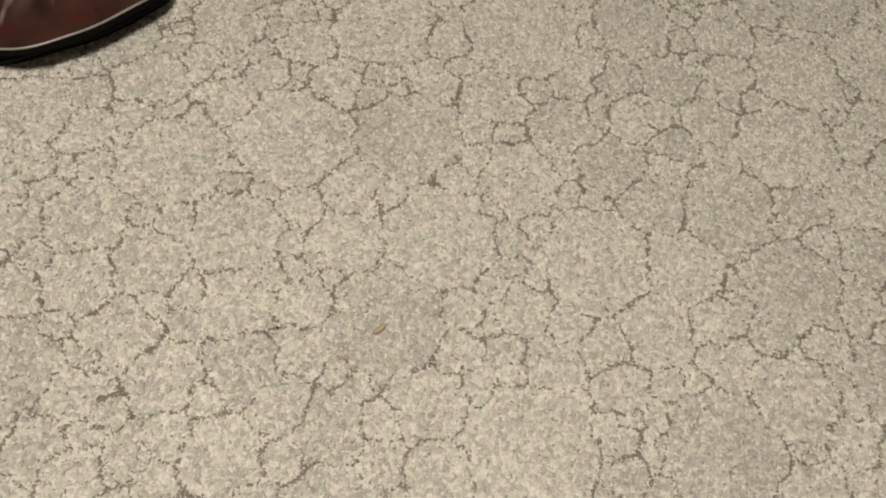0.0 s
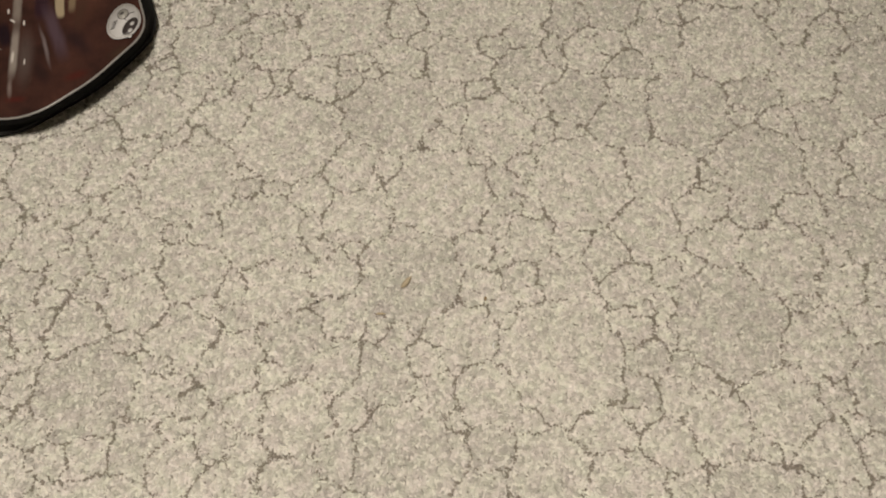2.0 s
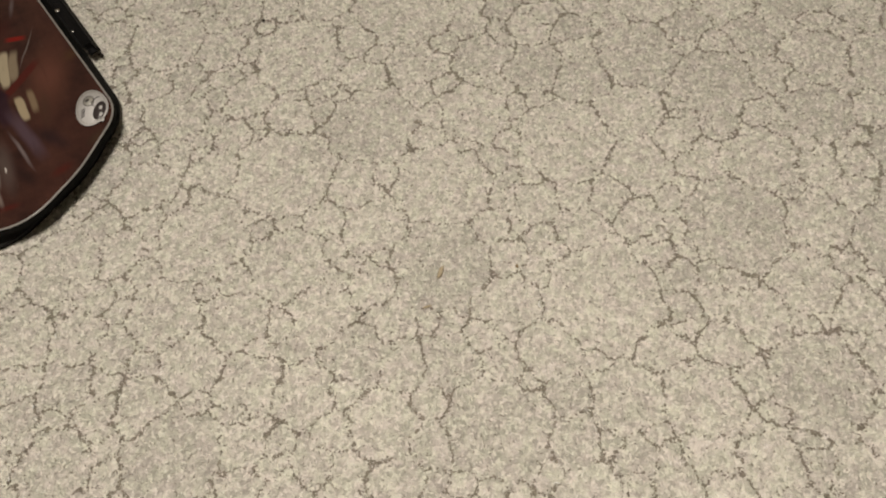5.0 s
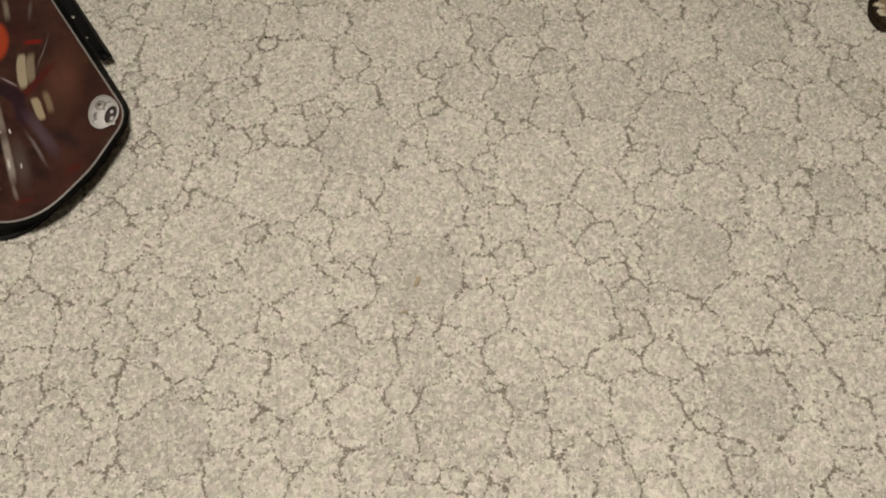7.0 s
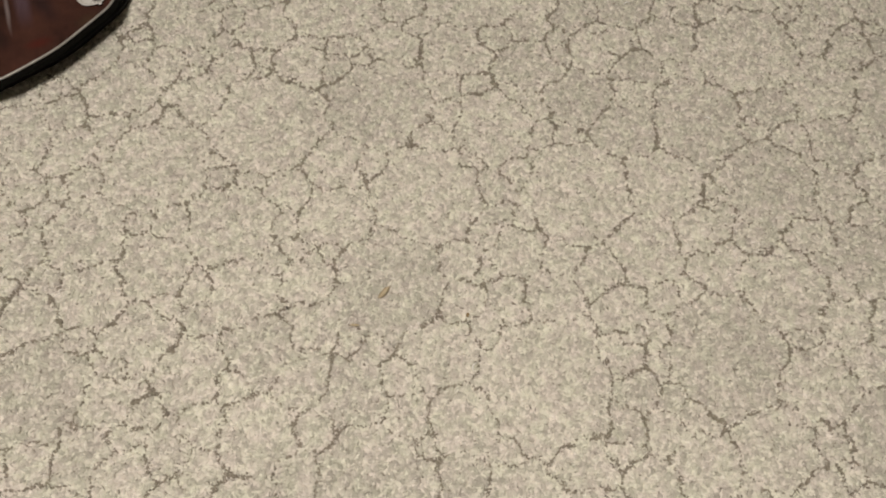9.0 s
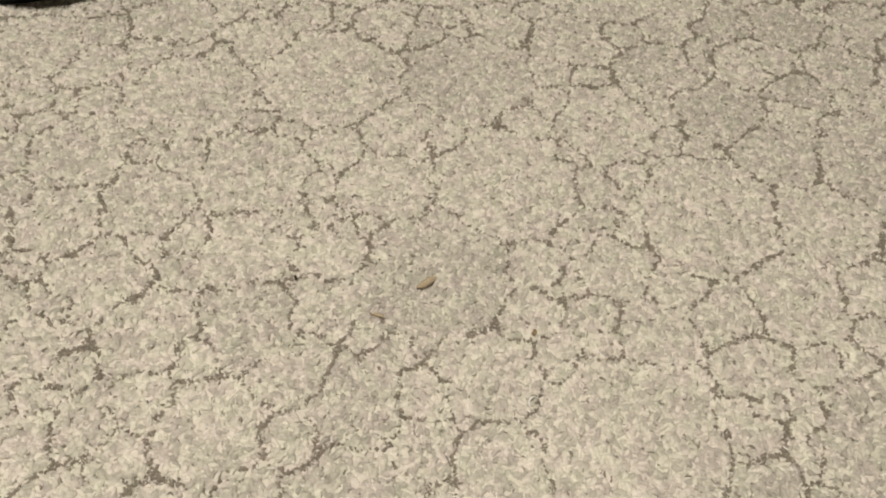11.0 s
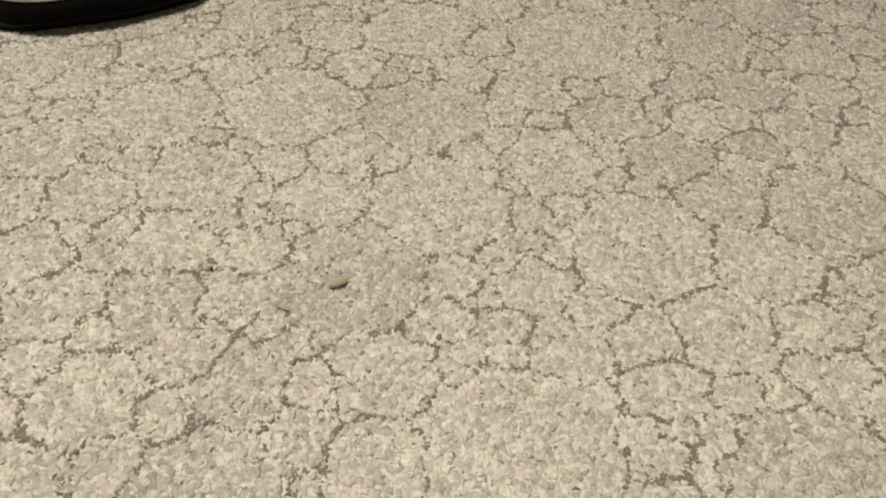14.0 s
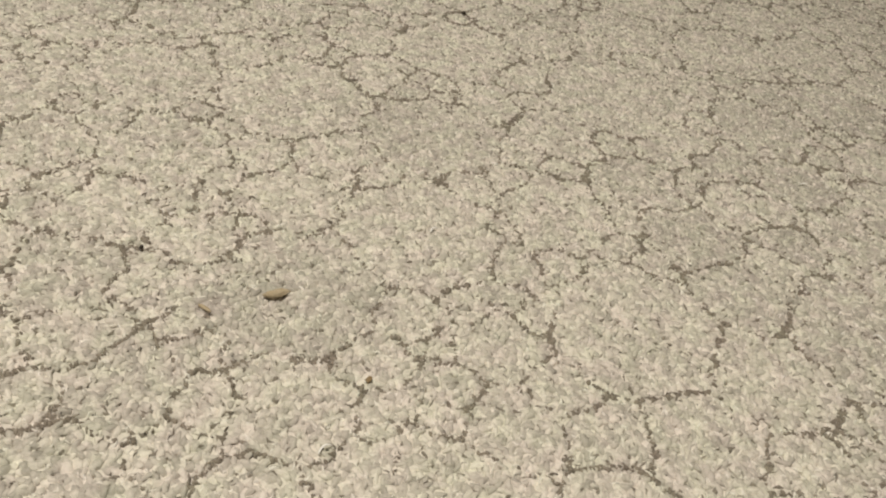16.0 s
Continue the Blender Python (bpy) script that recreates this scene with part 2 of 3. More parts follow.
    colour = blot(colour, -0.428, 0.841, 0.0056, 0.0021, -50, (0.65, 0.6, 0.56), 0.9, 0.6)
    colour = blot(colour, -0.428, 0.778, 0.0127, 0.0026, -95, (0.6, 0.55, 0.5), 0.9, 0.7)
    colour = blot(colour, -0.447, 0.796, 0.0071, 0.0013, -24, (0.32, 0.28, 0.25), 0.7, 0.8)
    colour = blot(colour, -0.451, 0.759, 0.0087, 0.0013, -23, (0.32, 0.28, 0.25), 0.7, 0.8)
    colour = blot(colour, -0.450, 0.743, 0.0048, 0.0014, -16, (0.34, 0.3, 0.27), 0.7, 0.8)
    brush = nt.nodes.new("ShaderNodeMapping")
    brush.inputs["Rotation"].default_value = (0, 0, radians(-10))
    brush.inputs["Scale"].default_value = (90, 14, 1)
    nt.links.new(co, brush.inputs["Vector"])
    stroke = node(nt, "ShaderNodeTexNoise", Scale=1.0, Detail=5.0, Roughness=0.65)
    nt.links.new(brush.outputs[0], stroke.inputs["Vector"])
    dark_stroke = math_node(nt, "MULTIPLY", math_node(nt, "SUBTRACT", stroke.outputs[0], 0.53), 2.2, True)
    colour = mix(nt, math_node(nt, "MULTIPLY", dark_stroke, 0.6), colour, (0.016, 0.008, 0.008))
    pale_stroke = math_node(nt, "MULTIPLY", math_node(nt, "SUBTRACT", 0.33, stroke.outputs[0]), 2.0, True)
    colour = mix(nt, pale_stroke, colour, (0.16, 0.11, 0.085))
    nt.links.new(colour, b.inputs["Base Color"])
    relief = node(nt, "ShaderNodeBump", Strength=0.06, Distance=0.003)
    nt.links.new(cloud.outputs[0], relief.inputs["Height"])
    nt.links.new(relief.outputs[0], b.inputs["Normal"])
    b.inputs["Specular IOR Level"].default_value = 0.22
    return mat


PRINT = printed_panel()


# ---- helpers for meshes ----
def part(name, bm, material, parent=None, label="", smooth=True):
    me = bpy.data.meshes.new(name)
    bm.normal_update()
    bm.to_mesh(me)
    bm.free()
    me.materials.append(material)
    for p in me.polygons:
        p.use_smooth = smooth
    ob = new(name, me)
    ob.parent = parent
    return tagged(ob, label)


def box(name, lo, hi, material, parent=None, bevel=0.0):
    bm = bmesh.new()
    bmesh.ops.create_cube(bm, size=1)
    for v in bm.verts:
        v.co = Vector([(a + b) / 2 + (b - a) * c for a, b, c in zip(lo, hi, v.co)])
    if bevel:
        bmesh.ops.bevel(bm, geom=bm.edges, offset=bevel, segments=3, affect="EDGES", profile=0.5)
    return part(name, bm, material, parent, smooth=bool(bevel))


def tube(points, radius, closed=False, sides=8, taper=False):
    """A round cord along points."""
    bm, rings = bmesh.new(), []
    n = len(points)
    for i, p in enumerate(points):
        a = points[(i - 1) % n] if closed or i else points[0]
        b = points[(i + 1) % n] if closed or i < n - 1 else points[-1]
        d = (Vector(b) - Vector(a)).normalized()
        side = d.cross(Vector((0, 0, 1)))
        side = side.normalized() if side.length > 1e-4 else Vector((1, 0, 0))
        up = side.cross(d).normalized()
        r = radius * (1 - 0.7 * abs(2 * i / (n - 1) - 1) ** 2) if taper else radius
        rings.append([bm.verts.new(Vector(p) + side * r * math.cos(2 * math.pi * k / sides) + up * r * math.sin(2 * math.pi * k / sides)) for k in range(sides)])
    for i in range(n if closed else n - 1):
        r, s = rings[i], rings[(i + 1) % n]
        for k in range(sides):
            bm.faces.new((r[k], s[k], s[(k + 1) % sides], r[(k + 1) % sides]))
    if not closed:
        bm.faces.new(rings[0])
        bm.faces.new(reversed(rings[-1]))
    bmesh.ops.recalc_face_normals(bm, faces=bm.faces)
    return bm


def rounded(corners, steps=10):
    """A closed outline from (x, y, radius) corners, anticlockwise."""
    out, n = [], len(corners)
    for i, (x, y, r) in enumerate(corners):
        p = Vector((x, y))
        a = (Vector(corners[i - 1][:2]) - p).normalized()
        b = (Vector(corners[(i + 1) % n][:2]) - p).normalized()
        half = math.acos(max(-1, min(1, a.dot(b)))) / 2
        reach = r / math.tan(half)
        p0, p2 = p + a * reach, p + b * reach
        for k in range(steps + 1):
            t = k / steps
            w = 0.55 + 0.45 * math.sin(half)
            c0, c1, c2 = (1 - t) ** 2, 2 * t * (1 - t) * w, t * t
            q = (p0 * c0 + p * c1 + p2 * c2) / (c0 + c1 + c2)
            out.append((q.x, q.y))
    return out


# ---- the room that closes the place ----
X0, X1, Y0, Y1, HIGH = -2.3, 2.5, -2.0, 2.9, 2.5
FLOOR_Z = -0.006
floor = tagged(box("floor", (X0, Y0, -0.12), (X1, Y1, FLOOR_Z), BACKING), "wall-to-wall beige carpet with grey-brown cracked cell pattern", "carpet", kind="structure")
tagged(box("wall_north", (X0 - 0.1, Y1, FLOOR_Z), (X1 + 0.1, Y1 + 0.1, HIGH), WALLPAPER), "plain pale beige papered wall", "wall", kind="structure")
tagged(box("wall_south", (X0 - 0.1, Y0 - 0.1, FLOOR_Z), (X1 + 0.1, Y0, HIGH), WALLPAPER), "plain pale beige papered wall", "wall", kind="structure")
tagged(box("wall_west", (X0 - 0.1, Y0, FLOOR_Z), (X0, Y1, HIGH), WALLPAPER), "plain pale beige papered wall", "wall", kind="structure")
tagged(box("wall_east", (X1, Y0, FLOOR_Z), (X1 + 0.1, Y1, HIGH), WALLPAPER), "plain pale beige papered wall", "wall", kind="structure")
tagged(box("ceiling", (X0 - 0.1, Y0 - 0.1, HIGH), (X1 + 0.1, Y1 + 0.1, HIGH + 0.1), PLASTER), "plain white plastered ceiling", "ceiling", kind="structure")


# ---- carpet pile: woven tufts in three yarns ----
# The woven motif: the plainest round cells of the pattern (x, y, radius); the rest follow by chance.
MOTIF = [
    (0.340, 0.039, 0.054), (0.093, 0.228, 0.034), (0.207, 0.165, 0.026), (-0.021, 0.276, 0.032), (-0.010, 0.177, 0.057),
    (0.079, 0.171, 0.024), (0.334, 0.137, 0.031), (0.303, 0.187, 0.021), (0.185, 0.254, 0.069), (0.079, 0.305, 0.037),
    (0.108, 0.357, 0.021), (0.391, 0.262, 0.064), (0.418, 0.141, 0.040), (0.565, 0.132, 0.062), (0.446, 0.090, 0.031),
    (0.433, 0.027, 0.028), (0.503, 0.008, 0.039), (0.214, 0.089, 0.043), (0.136, 0.135, 0.039), (0.032, 0.397, 0.060),
    (0.233, -0.004, 0.032), (0.054, 0.126, 0.023), (0.275, 0.132, 0.026), (0.487, 0.211, 0.037), (0.627, 0.514, 0.036),
    (0.611, 0.344, 0.045), (0.538, 0.389, 0.022), (0.486, 0.326, 0.048), (0.752, 0.371, 0.049), (0.747, 0.562, 0.066),
    (0.561, 0.669, 0.067), (0.518, 0.463, 0.057),
]
MOTIF_WEST = [
    (-0.407, 0.642, 0.051), (-0.332, 0.622, 0.029), (-0.485, 0.669, 0.029), (-0.482, 0.567, 0.043), (-0.414, 0.533, 0.032),
    (-0.442, 0.472, 0.026), (-0.500, 0.511, 0.026), (-0.420, 0.421, 0.022), (-0.481, 0.383, 0.041), (-0.366, 0.404, 0.030),
    (-0.356, 0.328, 0.053), (-0.536, 0.426, 0.021), (-0.547, 0.365, 0.024), (-0.510, 0.339, 0.017), (-0.477, 0.320, 0.021),
    (-0.299, 0.426, 0.035), (-0.230, 0.455, 0.037), (-0.245, 0.371, 0.032), (-0.277, 0.303, 0.026), (-0.306, 0.248, 0.027),
    (-0.417, 0.293, 0.019), (-0.231, 1.007, 0.036), (-0.315, 0.766, 0.037), (-0.270, 0.710, 0.037),
]
MOTIF_FAR = [
    (-0.152, 0.962, 0.059), (-0.085, 0.899, 0.036), (-0.048, 0.872, 0.019), (0.019, 0.827, 0.064), (0.032, 0.941, 0.029),
    (0.093, 0.912, 0.039), (0.207, 0.832, 0.077), (0.104, 0.807, 0.031), (0.293, 0.789, 0.027), (0.266, 0.745, 0.026),
    (0.337, 0.768, 0.032), (-0.188, 0.808, 0.043), (-0.150, 0.873, 0.023), (-0.088, 0.786, 0.029), (-0.019, 0.972, 0.035),
    (-0.145, 1.053, 0.035), (-0.092, 1.029, 0.026),
]
MOTIF_EAST = [
    (0.640, 0.589, 0.047), (0.824, 0.524, 0.025), (0.904, 0.516, 0.049), (0.791, 0.466, 0.031), (0.684, 0.426, 0.047),
    (0.601, 0.433, 0.025), (0.622, 0.402, 0.016), (0.672, 0.308, 0.027), (0.412, 0.408, 0.029), (0.420, 0.359, 0.031),
    (0.596, 0.258, 0.022), (0.661, 0.244, 0.041), (0.827, 0.371, 0.030), (0.717, 0.240, 0.029), (0.650, 0.680, 0.028),
    (0.700, 0.649, 0.026), (0.453, 0.699, 0.034), (0.533, 0.735, 0.021),
]
MOTIF_NEAR = [
    (0.131, 0.329, 0.016), (-0.124, 0.245, 0.035), (-0.067, 0.243, 0.017), (-0.072, 0.298, 0.027), (0.211, 0.355, 0.027),
    (0.276, 0.270, 0.022), (0.327, 0.287, 0.018), (0.285, 0.236, 0.022), (0.030, 0.283, 0.017), (-0.056, 0.357, 0.026),
    (-0.113, 0.334, 0.033), (-0.350, 0.252, 0.022), (-0.261, 0.221, 0.026), (-0.217, 0.241, 0.018), (-0.214, 0.188, 0.023),
    (-0.140, 0.182, 0.023),
]
GREY_CELLS = [(0.391, 0.262), (0.340, 0.039), (0.565, 0.132), (0.518, 0.463), (-0.479, 0.386), (-0.356, 0.328), (0.747, 0.562), (0.611, 0.344), (-0.010, 0.177)]
FIELD = [(-0.64, 0.28), (-0.40, 0.06), (0.38, -0.24), (0.56, -0.16), (1.10, 0.50), (0.74, 1.52), (0.50, 1.52), (-0.44, 1.32), (-0.58, 0.90)]
WEAVE = radians(-27)


def waves(rng, p, size, count=14):
    """Smooth noise over the plan, about -1 to 1."""
    total = np.zeros(len(p))
    for _ in range(count):
        a, f, s = rng.uniform(0, 2 * np.pi), rng.uniform(0.6, 1.6) * 2 * np.pi / size, rng.uniform(0, 2 * np.pi)
        total += np.sin((p[:, 0] * np.cos(a) + p[:, 1] * np.sin(a)) * f + s)
    return total / np.sqrt(count)


def inside(p, poly):
    ok = np.ones(len(p), bool)
    for (ax, ay), (bx, by) in zip(poly, poly[1:] + poly[:1]):
        ok &= (bx - ax) * (p[:, 1] - ay) - (by - ay) * (p[:, 0] - ax) >= 0
    return ok


def cells(rng):
    """The cells of the pattern: the motif, then larger and smaller ones in what is left free."""
    have = [(x, y, r * 1.04) for x, y, r in MOTIF + MOTIF_NEAR + MOTIF_WEST + MOTIF_FAR + MOTIF_EAST]
    for low, high, tries in ((0.055, 0.068, 500), (0.038, 0.05, 1500), (0.026, 0.036, 4000), (0.017, 0.024, 9000), (0.010, 0.015, 12000)):
        for _ in range(tries):
            x, y, r = rng.uniform(-0.8, 1.25), rng.uniform(-0.35, 1.75), rng.uniform(low, high)
            a = np.array(have)
            if np.all(np.hypot(a[:, 0] - x, a[:, 1] - y) > (a[:, 2] + r) * 0.94):
                have.append((x, y, r))
    return np.array(have)


def weave_grid(rng, du, dv, loose):
    """Places of knots on the turned weave, every other row shifted, a little out of line."""
    gu, gv = np.meshgrid(np.arange(-1.9, 1.9, du), np.arange(-1.4, 2.1, dv))
    u, v = gu.ravel().copy(), gv.ravel().copy()
    u += du * 0.5 * (np.arange(len(u)) // gu.shape[1] % 2)
    u += rng.normal(0, loose * du, len(u))
    v += rng.normal(0, loose * dv, len(u))
    p = np.stack([u * np.cos(WEAVE) - v * np.sin(WEAVE), u * np.sin(WEAVE) + v * np.cos(WEAVE)], 1)
    return p[inside(p, FIELD)]


def seams(p, c, wobble):
    """For each place: its cell, how far it is from the nearest seam, and how far that seam runs across the weave."""
    n = len(p)
    q = p + 0.0034 * np.stack([waves(wobble, p, 0.04), waves(wobble, p, 0.04)], 1) + 0.0012 * np.stack([waves(wobble, p, 0.011), waves(wobble, p, 0.011)], 1)
    first, second = np.full(n, 9.0), np.full(n, 9.0)
    who, other = np.zeros(n, int), np.zeros(n, int)
    for i, (x, y, r) in enumerate(c):
        d = np.hypot(q[:, 0] - x, q[:, 1] - y) - r
        near, next_near = d < first, d < second
        other = np.where(near, who, np.where(next_near, i, other))
        second = np.where(near, first, np.minimum(second, d))
        who = np.where(near, i, who)
        first = np.where(near, d, first)
    way = c[other, :2] - c[who, :2]
    way /= np.linalg.norm(way, axis=1)[:, None] + 1e-9
    across = np.abs(way @ np.array([np.cos(WEAVE), np.sin(WEAVE)]))
    return who, (second - first) / 2, across


def knots(rng, p, k, along, across, turn, low, high, rise, lean):
    """Vertices of one flattened yarn end at each place: two rings of k and a tip; one end of it rises."""
    n = len(p)
    bend = rng.normal(0, 0.4, n)
    verts = np.zeros((n, 2 * k + 1, 3))
    for j in range(k):
        a = 2 * np.pi * j / k
        for ring, (grow, z) in enumerate(((1.1, 0.0), (0.84, 0.9))):
            lx, ly = along * np.cos(a) * grow * rng.uniform(0.75, 1.25, n), across * np.sin(a) * grow * rng.uniform(0.7, 1.3, n)
            ly = ly + bend * along * np.cos(a) ** 2
            s = ring * k + j
            verts[:, s, 0] = p[:, 0] + lx * np.cos(turn) - ly * np.sin(turn) + lean[:, 0] * ring
            verts[:, s, 1] = p[:, 1] + lx * np.sin(turn) + ly * np.cos(turn) + lean[:, 1] * ring
            verts[:, s, 2] = FLOOR_Z + low + z * (high - low) + rise * np.cos(a) * (0.4 + 0.6 * ring)
    verts[:, 2 * k, :2] = p + lean
    verts[:, 2 * k, 2] = FLOOR_Z + high
    return verts


def knot_mesh(name, verts, k, yarn_no, materials, parent, label):
    n = len(verts)
    quads = np.array([(j, (j + 1) % k, k + (j + 1) % k, k + j) for j in range(k)])
    caps = np.array([(k + j, k + (j + 1) % k, 2 * k) for j in range(k)])
    base = (np.arange(n) * (2 * k + 1))[:, None]
    loops = np.concatenate([(base + quads.ravel()), (base + caps.ravel())], 1)
    sizes = np.tile([4] * k + [3] * k, n)
    me = bpy.data.meshes.new(name)
    me.vertices.add(n * (2 * k + 1))
    me.vertices.foreach_set("co", verts.ravel())
    me.loops.add(loops.size)
    me.loops.foreach_set("vertex_index", loops.ravel().astype(np.int32))
    me.polygons.add(len(sizes))
    me.polygons.foreach_set("loop_start", np.concatenate([[0], np.cumsum(sizes)[:-1]]).astype(np.int32))
    me.polygons.foreach_set("material_index", np.repeat(yarn_no, 2 * k).astype(np.int32))
    me.polygons.foreach_set("use_smooth", np.ones(len(sizes), bool))
    for m in materials:
        me.materials.append(m)
    me.update(calc_edges=True)
    me.validate()
    ob = new(name, me)
    ob.parent = parent
    return tagged(ob, label, kind="stuff")


def build_pile(parent):
    rng = np.random.default_rng(11)
    c = cells(rng)
    # the matted ground of the pile
    bm = bmesh.new()
    vs = [[bm.verts.new((x, y, FLOOR_Z + z)) for x, y in FIELD] for z in (0.0004, 0.0022)]
    bm.faces.new(vs[1])
    for i in range(len(FIELD)):
        j = (i + 1) % len(FIELD)
        bm.faces.new((vs[0][i], vs[0][j], vs[1][j], vs[1][i]))
    tagged(part("pile_ground", bm, YARN_GREY, parent, "matted grey-beige ground of the pile", smooth=False), kind="stuff")
    # the field: narrow flattened yarn ends that overlap every way, in cream and grey-beige
    p = weave_grid(rng, 0.0046, 0.0040, 0.32)
    n = len(p)
    who, seam, _ = seams(p, c, np.random.default_rng(5))
    dull = rng.random(len(c)) > 0.82
    for x, y in GREY_CELLS:
        dull[np.argmin(np.hypot(c[:, 0] - x, c[:, 1] - y))] = True
    greyness = 0.25 + 0.5 * dull[who] + 0.12 * waves(rng, p, 0.25)
    greyness = np.where(seam < 0.008, greyness - 0.25, greyness)
    grey = (rng.random(n) < greyness).astype(int)
    # the tufts beside a seam are shorter and smaller, and few stand in it
    shy = np.clip(1 - seam / 0.0036, 0, 1) * np.clip(0.85 + 0.45 * waves(rng, p, 0.04), 0.2, 1)
    stay = (seam > 0.0012) | (rng.random(n) < 0.4)
    p, shy, grey = p[stay], shy[stay], grey[stay]
    n = len(p)
    high = rng.uniform(0.0046, 0.0057, n) + 0.0003 * waves(rng, p, 0.05) - 0.0014 * shy
    along, across = rng.uniform(0.0030, 0.0052, n) * (1 - 0.45 * shy), rng.uniform(0.0016, 0.0029, n) * (1 - 0.35 * shy)
    verts = knots(rng, p, 5, along, across, rng.uniform(0, 2 * np.pi, n), np.minimum(0.0024, high - 0.0009), high, rng.uniform(0.0002, 0.0013, n), rng.normal(0, 0.0005, (n, 2)))
    knot_mesh("pile", verts, 5, grey, (YARN_CREAM, YARN_GREY), parent, "short flattened carpet pile in cream and grey-beige")
    # the seams of the pattern: fine taupe knots in wavering, broken lines
    p = weave_grid(rng, 0.0018, 0.0017, 0.25)
    _, seam, across = seams(p, c, np.random.default_rng(5))
    width = 0.0018 * (0.36 + 0.64 * across) * np.clip(0.70 + 0.5 * waves(rng, p, 0.07) + 0.5 * waves(rng, p, 0.012), 0.0, 1.15)
    p = p[(seam < width) | ((seam < 0.004) & (rng.random(len(p)) < 0.02))]
    # and thin slivers coloured as the shade and highlights seen between the tufts
    slits_and_glints = weave_grid(rng, 0.0088, 0.0076, 0.5)
    pale = rng.random(len(slits_and_glints)) < 0.5
    kind = np.concatenate([np.zeros(len(p), int), np.where(pale, 2, 1)])
    p = np.concatenate([p, slits_and_glints])
    n = len(p)
    slit_or_glint = kind > 0
    high = rng.uniform(0.0046, 0.0060, n) + 0.0004 * slit_or_glint
    along = np.where(slit_or_glint, rng.uniform(0.0014, 0.0036, n), rng.uniform(0.0012, 0.0024, n))
    across = np.where(slit_or_glint, rng.uniform(0.0004, 0.0008, n), rng.uniform(0.0008, 0.0013, n))
    turn = np.where(slit_or_glint, rng.uniform(0, np.pi, n), WEAVE + rng.normal(0, 0.8, n))
    verts = knots(rng, p, 4, along, across, turn, 0.002, high, 0.0002, rng.normal(0, 0.0003, (n, 2)))
    knot_mesh("seam_yarn", verts, 4, kind, (YARN_TAUPE, YARN_SLIT_SHADE, YARN_HIGHLIGHT), parent, "fine taupe yarn in broken cracked lines, with slivers painted as crevice shade and highlights")


build_pile(floor)


# ---- the printed bag, lying on the carpet ----
BAG_TOP = 0.050
BASE = [(-0.251, 0.834, 0.065), (-0.312, 1.245, 0.060), (-0.590, 1.260, 0.080), (-0.680, 0.870, 0.090), (-0.466, 0.678, 0.080), (-0.330, 0.752, 0.200)]
OUTLINE = [(-0.2510, 0.795, 0.060), (-0.321, 1.225, 0.060), (-0.600, 1.240, 0.080), (-0.660, 0.880, 0.090), (-0.432, 0.656, 0.090), (-0.325, 0.722, 0.200)]


